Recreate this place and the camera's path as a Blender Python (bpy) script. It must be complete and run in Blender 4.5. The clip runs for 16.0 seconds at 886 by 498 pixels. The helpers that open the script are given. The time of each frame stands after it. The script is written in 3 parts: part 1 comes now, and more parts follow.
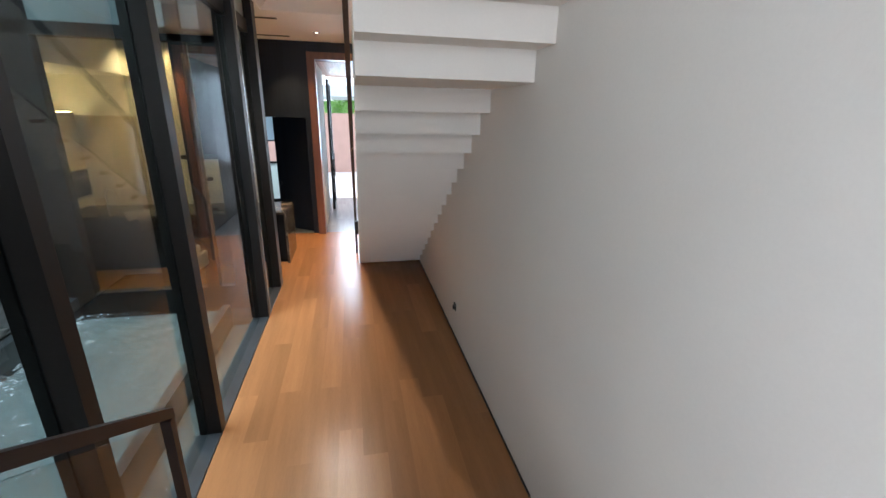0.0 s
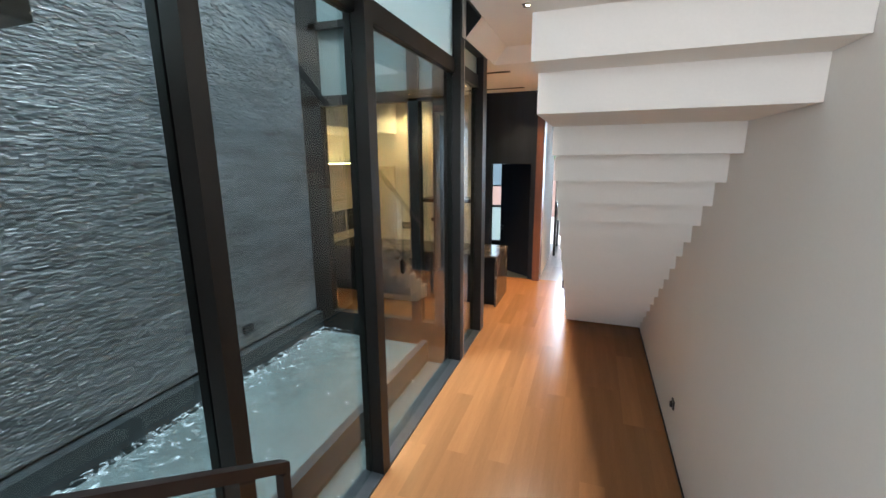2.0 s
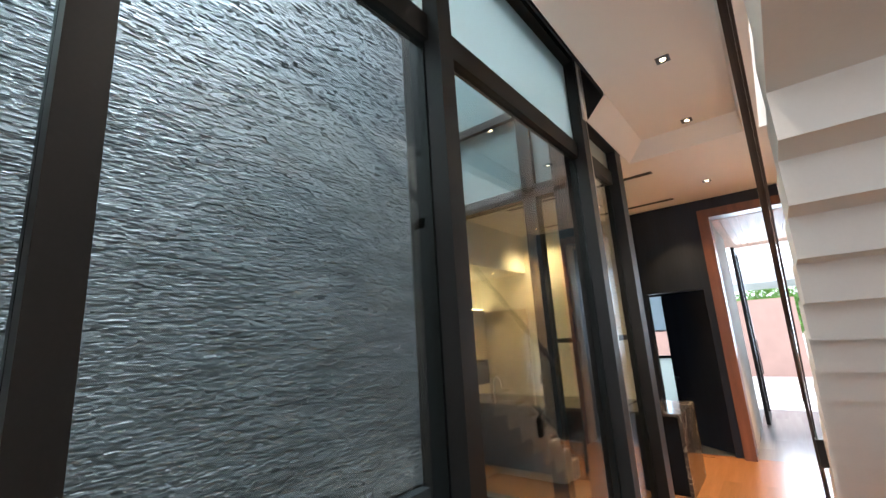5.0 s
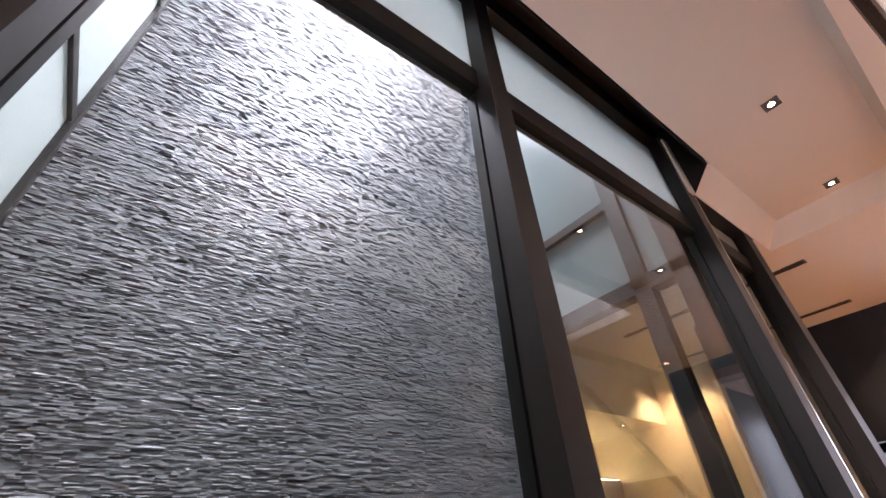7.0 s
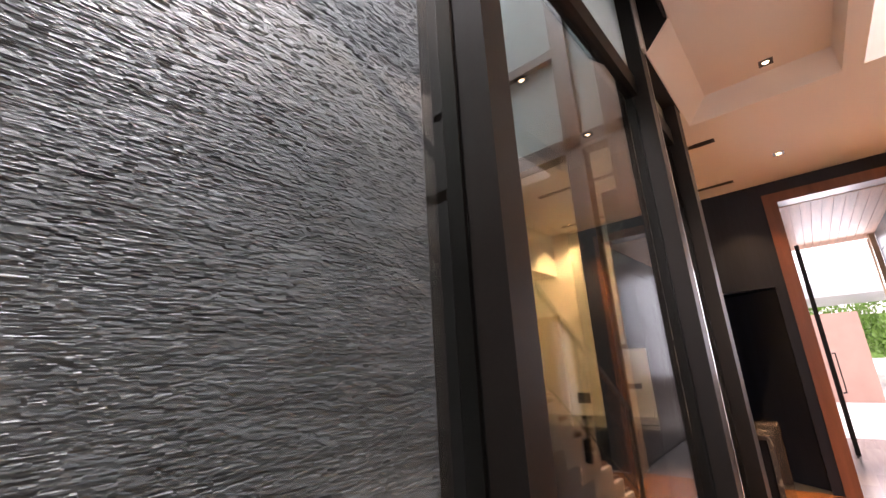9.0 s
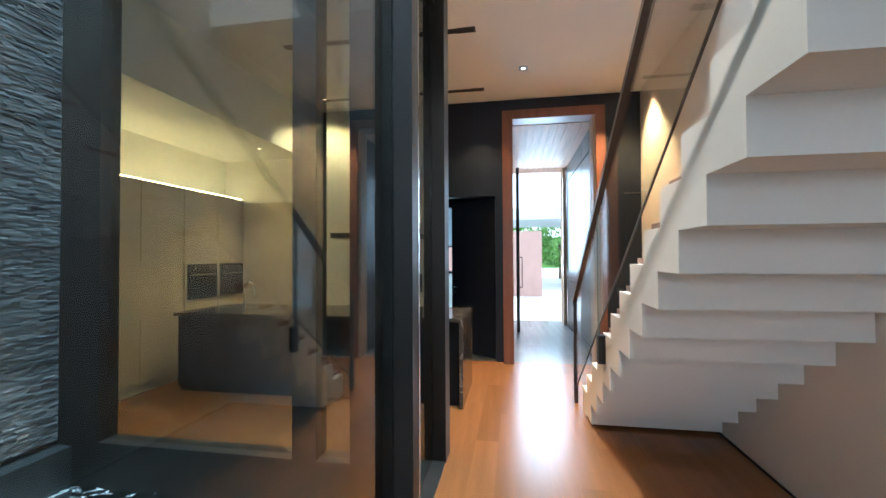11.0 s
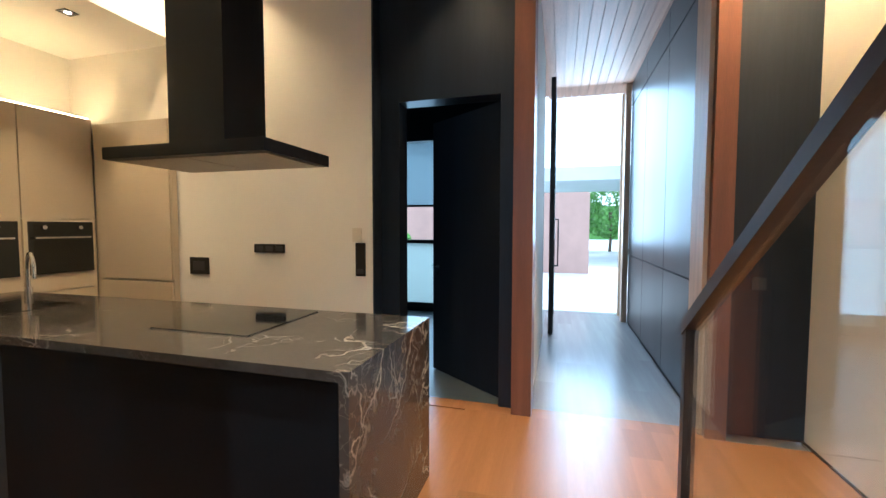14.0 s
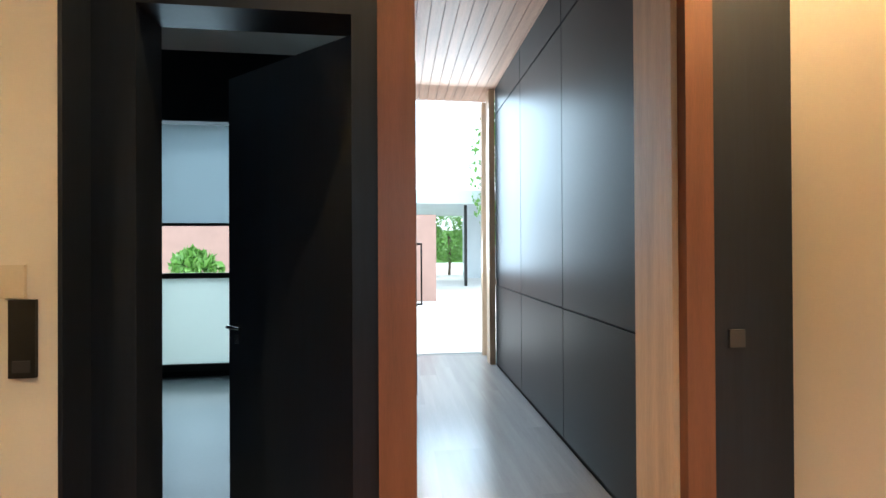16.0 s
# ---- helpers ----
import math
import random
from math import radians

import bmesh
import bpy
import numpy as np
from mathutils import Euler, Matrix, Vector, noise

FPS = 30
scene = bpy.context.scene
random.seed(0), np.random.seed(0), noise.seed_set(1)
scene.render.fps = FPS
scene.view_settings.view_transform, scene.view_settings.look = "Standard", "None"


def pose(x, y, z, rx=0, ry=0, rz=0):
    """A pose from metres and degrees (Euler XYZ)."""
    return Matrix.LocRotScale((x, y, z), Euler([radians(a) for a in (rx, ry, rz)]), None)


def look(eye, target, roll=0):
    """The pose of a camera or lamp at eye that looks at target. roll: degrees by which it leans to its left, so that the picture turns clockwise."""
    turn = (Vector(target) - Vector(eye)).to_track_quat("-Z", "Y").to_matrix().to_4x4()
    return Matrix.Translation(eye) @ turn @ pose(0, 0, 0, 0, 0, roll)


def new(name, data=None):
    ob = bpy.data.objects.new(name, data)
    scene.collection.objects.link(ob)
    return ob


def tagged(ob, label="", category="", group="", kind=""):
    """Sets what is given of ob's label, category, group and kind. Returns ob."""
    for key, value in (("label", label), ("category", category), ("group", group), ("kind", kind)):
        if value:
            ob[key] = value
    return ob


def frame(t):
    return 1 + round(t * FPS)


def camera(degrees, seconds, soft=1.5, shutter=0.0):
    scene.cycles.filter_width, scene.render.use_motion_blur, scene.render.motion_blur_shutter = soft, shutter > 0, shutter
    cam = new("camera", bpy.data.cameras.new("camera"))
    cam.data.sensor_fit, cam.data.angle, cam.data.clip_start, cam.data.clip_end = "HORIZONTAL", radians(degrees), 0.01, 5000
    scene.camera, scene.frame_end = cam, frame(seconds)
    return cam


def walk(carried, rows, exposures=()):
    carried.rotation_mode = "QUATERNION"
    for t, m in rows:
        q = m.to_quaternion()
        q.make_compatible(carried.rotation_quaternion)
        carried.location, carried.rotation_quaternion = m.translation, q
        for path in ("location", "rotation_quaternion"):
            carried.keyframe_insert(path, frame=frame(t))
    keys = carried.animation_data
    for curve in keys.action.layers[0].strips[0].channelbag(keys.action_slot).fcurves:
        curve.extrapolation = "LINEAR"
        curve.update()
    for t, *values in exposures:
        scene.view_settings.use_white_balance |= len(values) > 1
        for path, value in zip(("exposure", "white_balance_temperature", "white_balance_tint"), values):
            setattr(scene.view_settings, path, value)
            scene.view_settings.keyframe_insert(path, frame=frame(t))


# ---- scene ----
cam = camera(94.0, 16.0)
PATH = [
    (0, (0.758, 0.991, 2.491), (1.164, 2.85, 1.877), 1.2),
    (0.5, (1.009, 1.064, 2.534), (0.981, 2.969, 1.928), 0.1),
    (1, (1.087, 1.199, 2.507), (0.757, 3.09, 1.944), -0.1),
    (1.5, (1.075, 1.321, 2.505), (0.533, 3.178, 1.998), -0.1),
    (2, (1.054, 1.483, 2.491), (0.391, 3.322, 2.069), -0.4),
    (2.5, (1.024, 1.684, 2.477), (0.271, 3.507, 2.148), -0.8),
    (3, (0.919, 1.922, 2.342), (0.077, 3.724, 2.132), -1.7),
    (3.5, (0.87, 2.074, 2.283), (-0.076, 3.832, 2.169), -2.2),
    (6, (0.473, 2.951, 1.67), (-0.807, 4.228, 2.524), -4.1),
    (6.5, (0.361, 3.101, 1.609), (-0.922, 4.216, 2.663), -4.0),
    (7, (0.31, 3.147, 1.654), (-0.961, 4.144, 2.834), -3.5),
    (7.5, (0.223, 3.15, 1.668), (-1.026, 4.173, 2.85), -3.7),
    (8, (0.169, 3.155, 1.662), (-1.096, 4.284, 2.723), -3.6),
    (8.5, (0.125, 3.191, 1.672), (-1.168, 4.474, 2.499), -3.7),
    (9, (0.107, 3.234, 1.685), (-1.148, 4.696, 2.222), -3.4),
    (9.5, (0.065, 3.252, 1.695), (-1.016, 4.911, 1.974), -3.5),
    (10, (0.093, 3.361, 1.656), (-0.711, 5.189, 1.766), -2.5),
    (12.5, (0.245, 5.564, 1.372), (0.165, 7.563, 1.381), -0.1),
    (13, (0.31, 6.058, 1.359), (0.093, 8.046, 1.314), -0.3),
    (13.5, (0.295, 6.536, 1.373), (-0.096, 8.495, 1.286), 0.2),
    (14, (0.302, 6.905, 1.397), (-0.241, 8.826, 1.292), 0.1),
    (14.5, (0.262, 7.256, 1.405), (-0.295, 9.175, 1.328), -0.2),
    (15, (0.168, 7.632, 1.421), (-0.25, 9.587, 1.377), -0.3),
    (15.5, (0.124, 8.014, 1.419), (-0.029, 10.008, 1.408), -0.4),
    (16, (0.044, 8.346, 1.431), (0.263, 10.334, 1.44), -0.3),
]
walk(cam, [(t, look(eye, target, roll)) for t, eye, target, roll in PATH], exposures=[(0, 1.0, 5700, 10), (0.5, 1.05, 5500, 9), (1.5, 1.25, 5800, 9), (3.5, 1.35, 5750, 8), (6, 1.32, 6300, 24), (6.5, 1.32, 6500, 32), (8, 1.2, 7000, 38), (8.5, 1.2, 7300, 38), (9.5, 1.25, 6800, 22), (10, 1.25, 5700, 4), (12.5, 1.05, 4800, 2), (13, 0.88, 4600, 2), (13.5, 0.98, 4650, 2), (14, 1.05, 4750, 0), (14.5, 1.1, 4950, 2), (15, 1.12, 5250, 4), (16, 1.2, 5700, 2)])

# ---- light ----
world = bpy.data.worlds.new("sky")
scene.world = world
world.use_nodes = True
wn = world.node_tree.nodes
sky = wn.new("ShaderNodeTexSky")
sky.sky_type, sky.sun_disc = "NISHITA", False
sky.sun_elevation, sky.sun_rotation = radians(62), radians(10)
sky.dust_density, sky.air_density = 3.0, 1.0
cloud = wn.new("ShaderNodeMix")
cloud.data_type = "RGBA"
cloud.inputs["Factor"].default_value = 0.7
cloud.inputs[7].default_value = (9.5, 10.0, 10.5, 1)
world.node_tree.links.new(sky.outputs[0], cloud.inputs[6])
world.node_tree.links.new(cloud.outputs[2], wn["Background"].inputs[0])
wn["Background"].inputs[1].default_value = 0.15

sun = new("sun", bpy.data.lights.new("sun", "SUN"))
sun.data.energy, sun.data.angle, sun.data.color = 1.5, radians(12), (1, 0.95, 0.88)
sun.matrix_world = look((0, 0, 20), (-20 * math.sin(radians(10)) * 0.53, -20 * math.cos(radians(10)) * 0.53, 0))


def area(name, eye, target, w, h, power, color=(1, 1, 1)):
    ob = new(name, bpy.data.lights.new(name, "AREA"))
    ob.data.shape, ob.data.size, ob.data.size_y = "RECTANGLE", w, h
    ob.data.energy, ob.data.color = power, color
    ob.matrix_world = look(eye, target)
    return ob


def spot(name, x, y, z, power, degrees=75, color=(1, 0.8, 0.58)):
    ob = new(name, bpy.data.lights.new(name, "SPOT"))
    ob.data.energy, ob.data.color, ob.data.spot_size = power, color, radians(degrees)
    ob.data.spot_blend, ob.data.shadow_soft_size = 0.6, 0.03
    ob.matrix_world = look((x, y, z), (x, y, 0))
    return ob


# sky light in the openings: top of the court, front doorway, room window
area("court_sky_light", (-1.3, 4.2, 9.6), (-1.35, 4.2, 0), 2.6, 4.4, 1400, (0.86, 0.95, 1))
# two unseen fill lamps added behind the start to brighten the east wall
area("rear_fill_light", (0.7, -2.35, 2.6), (0.9, 5, 1.8), 2.0, 2.0, 11, (1, 0.98, 0.96))
area("west_fill_light", (-0.34, -0.75, 2.6), (1.85, -0.75, 2.6), 2.4, 1.7, 32, (0.97, 0.98, 1))
# unseen fill lamp added over the stair
area("stair_fill_light", (1.3, 4.6, 6.85), (1.3, 4.6, 0), 0.9, 2.6, 26, (1, 0.96, 0.9))
area("doorway_sky_light", (0.7, 13.75, 2.25), (0.65, 8, 0.6), 1.0, 2.3, 27, (0.74, 0.89, 1))
area("room_window_light", (-2.1, 13.2, 1.5), (-2, 10, 1.2), 1.2, 2.4, 13, (0.68, 0.88, 1))

# ---- materials ----


def material(name, color, rough=0.5, metal=0.0, vary=0.1, scale=4.0, fine=60.0, bump=0.1, stretch=(1, 1, 1), spread=0.0, spec=0.5):
    """Painted or natural surface with broad and fine variation; spread varies it from piece to piece."""
    m = bpy.data.materials.new(name)
    m.use_nodes = True
    n, l = m.node_tree.nodes, m.node_tree.links
    b = n["Principled BSDF"]
    b.inputs["Metallic"].default_value = metal
    b.inputs["Specular IOR Level"].default_value = spec
    co = n.new("ShaderNodeTexCoord")
    mp = n.new("ShaderNodeMapping")
    mp.inputs["Scale"].default_value = stretch
    l.new(co.outputs["Object"], mp.inputs[0])
    big, small = n.new("ShaderNodeTexNoise"), n.new("ShaderNodeTexNoise")
    big.inputs["Scale"].default_value, small.inputs["Scale"].default_value = scale, fine
    big.inputs["Detail"].default_value, small.inputs["Detail"].default_value = 5, 4
    l.new(mp.outputs[0], big.inputs["Vector"])
    l.new(mp.outputs[0], small.inputs["Vector"])
    mix = n.new("ShaderNodeMath")
    mix.operation = "MULTIPLY_ADD"
    l.new(small.outputs[0], mix.inputs[0])
    mix.inputs[1].default_value = 0.5
    l.new(big.outputs[0], mix.inputs[2])
    ramp = n.new("ShaderNodeValToRGB")
    ramp.color_ramp.elements[0].position, ramp.color_ramp.elements[1].position = 0.45, 1.05
    ramp.color_ramp.elements[0].color = tuple(c * (1 - vary) for c in color) + (1,)
    ramp.color_ramp.elements[1].color = tuple(min(1, c * (1 + vary)) for c in color) + (1,)
    l.new(mix.outputs[0], ramp.inputs[0])
    out = ramp.outputs[0]
    if spread:
        info, hsv = n.new("ShaderNodeObjectInfo"), n.new("ShaderNodeHueSaturation")
        mr = n.new("ShaderNodeMapRange")
        mr.inputs["To Min"].default_value, mr.inputs["To Max"].default_value = 1 - spread, 1 + spread
        l.new(info.outputs["Random"], mr.inputs["Value"])
        l.new(mr.outputs[0], hsv.inputs["Value"])
        l.new(out, hsv.inputs["Color"])
        out = hsv.outputs[0]
    l.new(out, b.inputs["Base Color"])
    rr = n.new("ShaderNodeMapRange")
    rr.inputs["To Min"].default_value, rr.inputs["To Max"].default_value = max(0.02, rough * 0.85), min(1, rough * 1.2)
    l.new(big.outputs[0], rr.inputs["Value"])
    l.new(rr.outputs[0], b.inputs["Roughness"])
    if bump:
        bp = n.new("ShaderNodeBump")
        bp.inputs["Strength"].default_value, bp.inputs["Distance"].default_value = bump, 0.004
        l.new(small.outputs[0], bp.inputs["Height"])
        l.new(bp.outputs[0], b.inputs["Normal"])
    return m


def glass_material(name, tint=(1, 1, 1), rough=0.0, frosted=False):
    m = bpy.data.materials.new(name)
    m.use_nodes = True
    n, l = m.node_tree.nodes, m.node_tree.links
    n.remove(n["Principled BSDF"])
    out = n["Material Output"]
    gl, tr, mx, fr = (n.new("ShaderNode" + k) for k in ("BsdfGlossy", "BsdfTransparent", "MixShader", "LayerWeight"))
    fr.inputs["Blend"].default_value = 0.5
    pw, sc = n.new("ShaderNodeMath"), n.new("ShaderNodeMath")
    pw.operation, sc.operation = "POWER", "MULTIPLY_ADD"
    pw.inputs[1].default_value = 4.0
    sc.inputs[1].default_value, sc.inputs[2].default_value = 0.8, 0.035
    l.new(fr.outputs["Facing"], pw.inputs[0])
    l.new(pw.outputs[0], sc.inputs[0])
    gl.inputs["Roughness"].default_value = rough
    if frosted:
        tl, df, m2 = n.new("ShaderNodeBsdfTranslucent"), n.new("ShaderNodeBsdfDiffuse"), n.new("ShaderNodeMixShader")
        no, rp = n.new("ShaderNodeTexNoise"), n.new("ShaderNodeValToRGB")
        no.inputs["Scale"].default_value = 1.2
        rp.color_ramp.elements[0].color = tuple(c * 0.92 for c in tint) + (1,)
        rp.color_ramp.elements[1].color = tint + (1,)
        l.new(no.outputs[0], rp.inputs[0])
        l.new(rp.outputs[0], tl.inputs[0])
        l.new(rp.outputs[0], df.inputs[0])
        m2.inputs[0].default_value = 0.35
        l.new(tl.outputs[0], m2.inputs[1])
        l.new(df.outputs[0], m2.inputs[2])
        base = m2.outputs[0]
    else:
        tr.inputs[0].default_value = tint + (1,)
        base = tr.outputs[0]
    l.new(sc.outputs[0], mx.inputs[0])
    l.new(base, mx.inputs[1])
    l.new(gl.outputs[0], mx.inputs[2])
    l.new(mx.outputs[0], out.inputs[0])
    return m


def glow_material(name, color, strength):
    m = bpy.data.materials.new(name)
    m.use_nodes = True
    b = m.node_tree.nodes["Principled BSDF"]
    b.inputs["Base Color"].default_value = color + (1,)
    b.inputs["Emission Color"].default_value = color + (1,)
    b.inputs["Emission Strength"].default_value = strength
    return m


def marble_material(name):
    m = material(name, (0.05, 0.043, 0.037), 0.12, vary=0.35, scale=3, fine=30, bump=0.02)
    n, l = m.node_tree.nodes, m.node_tree.links
    b = n["Principled BSDF"]
    base = b.inputs["Base Color"].links[0].from_socket
    co = n.new("ShaderNodeTexCoord")
    warp, add = n.new("ShaderNodeTexNoise"), n.new("ShaderNodeVectorMath")
    warp.inputs["Scale"].default_value, warp.inputs["Detail"].default_value = 2.2, 6
    add.operation = "MULTIPLY_ADD"
    add.inputs[1].default_value = (0.9, 0.9, 0.9)
    l.new(co.outputs["Object"], warp.inputs["Vector"])
    l.new(warp.outputs["Color"], add.inputs[0])
    l.new(co.outputs["Object"], add.inputs[2])
    total = None
    for sc, width, gain in ((1.9, 0.009, 0.75), (4.6, 0.014, 0.4), (9.5, 0.016, 0.2)):
        v = n.new("ShaderNodeTexVoronoi")
        v.feature = "DISTANCE_TO_EDGE"
        v.inputs["Scale"].default_value = sc
        l.new(add.outputs[0], v.inputs["Vector"])
        mr = n.new("ShaderNodeMapRange")
        mr.inputs["From Max"].default_value = width * 2
        mr.inputs["To Min"].default_value, mr.inputs["To Max"].default_value = gain, 0
        l.new(v.outputs["Distance"], mr.inputs["Value"])
        if total is None:
            total = mr.outputs[0]
        else:
            mx = n.new("ShaderNodeMath")
            mx.operation = "MAXIMUM"
            l.new(total, mx.inputs[0])
            l.new(mr.outputs[0], mx.inputs[1])
            total = mx.outputs[0]
    brk, mul = n.new("ShaderNodeTexNoise"), n.new("ShaderNodeMath")
    brk.inputs["Scale"].default_value, brk.inputs["Detail"].default_value = 3.5, 5
    l.new(co.outputs["Object"], brk.inputs["Vector"])
    pw = n.new("ShaderNodeMapRange")
    pw.inputs["From Min"].default_value, pw.inputs["From Max"].default_value = 0.42, 0.68
    l.new(brk.outputs[0], pw.inputs["Value"])
    mul.operation = "MULTIPLY"
    l.new(pw.outputs[0], mul.inputs[0])
    l.new(total, mul.inputs[1])
    mix = n.new("ShaderNodeMix")
    mix.data_type = "RGBA"
    l.new(mul.outputs[0], mix.inputs["Factor"])
    l.new(base, mix.inputs[6])
    mix.inputs[7].default_value = (0.62, 0.55, 0.46, 1)
    l.new(mix.outputs[2], b.inputs["Base Color"])
    return m


def wood_material(name, color, rough, axis, vary=0.3, spread=0.14):
    """Boards with the grain along one axis."""
    st = [1.0, 1.0, 1.0]
    st[axis] = 0.06
    return material(name, color, rough, vary=vary, scale=14, fine=240, bump=0.08, stretch=tuple(st), spread=spread)


WALL = material("warm_white_plaster", (0.74, 0.70, 0.64), 0.75, vary=0.03, scale=1.5, fine=90, bump=0.12)
STAIRWHITE = material("white_stair_plaster", (0.8, 0.76, 0.7), 0.65, vary=0.03, scale=2, fine=80, bump=0.1)
CEIL = material("white_ceiling_paint", (0.78, 0.75, 0.71), 0.8, vary=0.02, scale=1, fine=80, bump=0.05)
OAK = wood_material("oak_boards", (0.26, 0.12, 0.045), 0.23, 1, vary=0.13, spread=0.13)
GREYOAK = wood_material("grey_washed_boards", (0.2, 0.19, 0.185), 0.24, 1, vary=0.16, spread=0.12)
TEAK = wood_material("red_brown_timber", (0.16, 0.064, 0.036), 0.35, 2, vary=0.25, spread=0.05)
PALEWOOD = wood_material("pale_timber", (0.5, 0.36, 0.24), 0.5, 2, vary=0.2, spread=0.06)
CEILWOOD = wood_material("timber_ceiling_boards", (0.56, 0.35, 0.25), 0.5, 1, vary=0.25, spread=0)
TREADWOOD = wood_material("brown_tread_timber", (0.26, 0.15, 0.09), 0.35, 0, vary=0.25)
BRONZE = material("dark_bronze_metal", (0.015, 0.014, 0.013), 0.42, metal=0.2, spec=0.35, vary=0.2, scale=2, fine=120, bump=0.03)
RAILMETAL = material("brown_bronze_rail", (0.042, 0.031, 0.027), 0.35, metal=0.5, vary=0.15, scale=3, fine=100, bump=0.03)
STEEL = material("bright_metal_trim", (0.75, 0.75, 0.74), 0.2, metal=1.0, vary=0.08, scale=6, fine=100, bump=0.0)
GLASSEDGE = material("pale_green_glass_edge", (0.11, 0.135, 0.13), 0.12, vary=0.2, scale=6, fine=40, bump=0.02, spec=0.8)
BLACK = material("black_gasket", (0.012, 0.012, 0.012), 0.6, vary=0.2)
DARKPANEL = material("dark_stained_veneer", (0.011, 0.016, 0.027), 0.42, spec=0.35, vary=0.3, scale=5, fine=60, stretch=(1, 1, 0.06), bump=0.05)
METALPANEL = material("dark_metal_panel", (0.033, 0.035, 0.036), 0.36, spec=0.25, metal=0.1, vary=0.12, scale=1.5, fine=150, stretch=(1, 1, 0.2), bump=0.02, spread=0.06)
GLASS = glass_material("clear_glass", (0.83, 0.88, 0.87))
CLEAR = glass_material("clear_balustrade_glass", (0.95, 0.97, 0.965))
# copy of the frosted glass, dim light on the panes put into its tint
DIMFROST = glass_material("dimmed_frosted_glass", (0.34, 0.42, 0.42), 0.2, True)
FROST = glass_material("frosted_glass", (0.78, 0.86, 0.84), 0.25, True)
STONE = material("wet_black_stone", (0.145, 0.15, 0.155), 0.48, vary=0.5, scale=6, fine=70, bump=0.55, stretch=(1, 0.3, 1.6), spec=0.8)
KERB = material("dark_granite", (0.03, 0.034, 0.036), 0.3, vary=0.3, scale=8, fine=90, bump=0.15)
POOL = material("pale_pool_floor", (0.115, 0.125, 0.125), 0.6, vary=0.3, scale=2, fine=20, bump=0.2)
MARBLE = marble_material("dark_veined_marble")
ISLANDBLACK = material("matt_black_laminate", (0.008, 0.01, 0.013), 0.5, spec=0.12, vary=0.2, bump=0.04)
CABINET = material("beige_satin_laminate", (0.5, 0.42, 0.31), 0.3, vary=0.04, scale=2, fine=60, bump=0.02)
OVENBLACK = material("black_oven_glass", (0.01, 0.01, 0.01), 0.06, vary=0.1, bump=0)
HOODBLACK = material("black_hood_steel", (0.012, 0.013, 0.015), 0.34, metal=0.4, vary=0.2, fine=150, bump=0.02)
HOODGREY = material("grey_hood_filter", (0.32, 0.29, 0.25), 0.4, metal=0.6, vary=0.15, bump=0.05)
PLASTIC = material("black_plastic", (0.012, 0.012, 0.013), 0.3, vary=0.1, bump=0.02)
WHITEPLASTIC = material("ivory_plastic", (0.62, 0.56, 0.46), 0.4, vary=0.04, bump=0.02)
GREYPLASTIC = material("grey_plastic", (0.05, 0.05, 0.055), 0.35, vary=0.1, bump=0.02)
TILE = material("grey_floor_tile", (0.09, 0.1, 0.1), 0.35, vary=0.12, scale=3, fine=60, bump=0.05)
BLIND = glass_material("grey_blue_blind_fabric", (0.55, 0.64, 0.68), 0.6, True)
CONCRETE = material("pale_paving", (0.62, 0.6, 0.57), 0.8, vary=0.1, scale=1, fine=30, bump=0.15)
PINK = material("pink_render", (0.4, 0.25, 0.2), 0.8, vary=0.1, scale=2, fine=50, bump=0.15)
ROOFGREY = material("pale_canopy_metal", (0.55, 0.6, 0.62), 0.4, vary=0.08, scale=1, fine=40, bump=0.03)
LEAF = material("leaf_green", (0.12, 0.26, 0.04), 0.5, vary=0.4, scale=5, fine=40, bump=0.1)
BARK = material("bark", (0.12, 0.085, 0.06), 0.9, vary=0.3, scale=8, fine=40, bump=0.5)
LAMPGLOW = glow_material("warm_lamp", (1.0, 0.72, 0.42), 12)
LEDGLOW = glow_material("warm_led_strip", (1.0, 0.62, 0.25), 30)


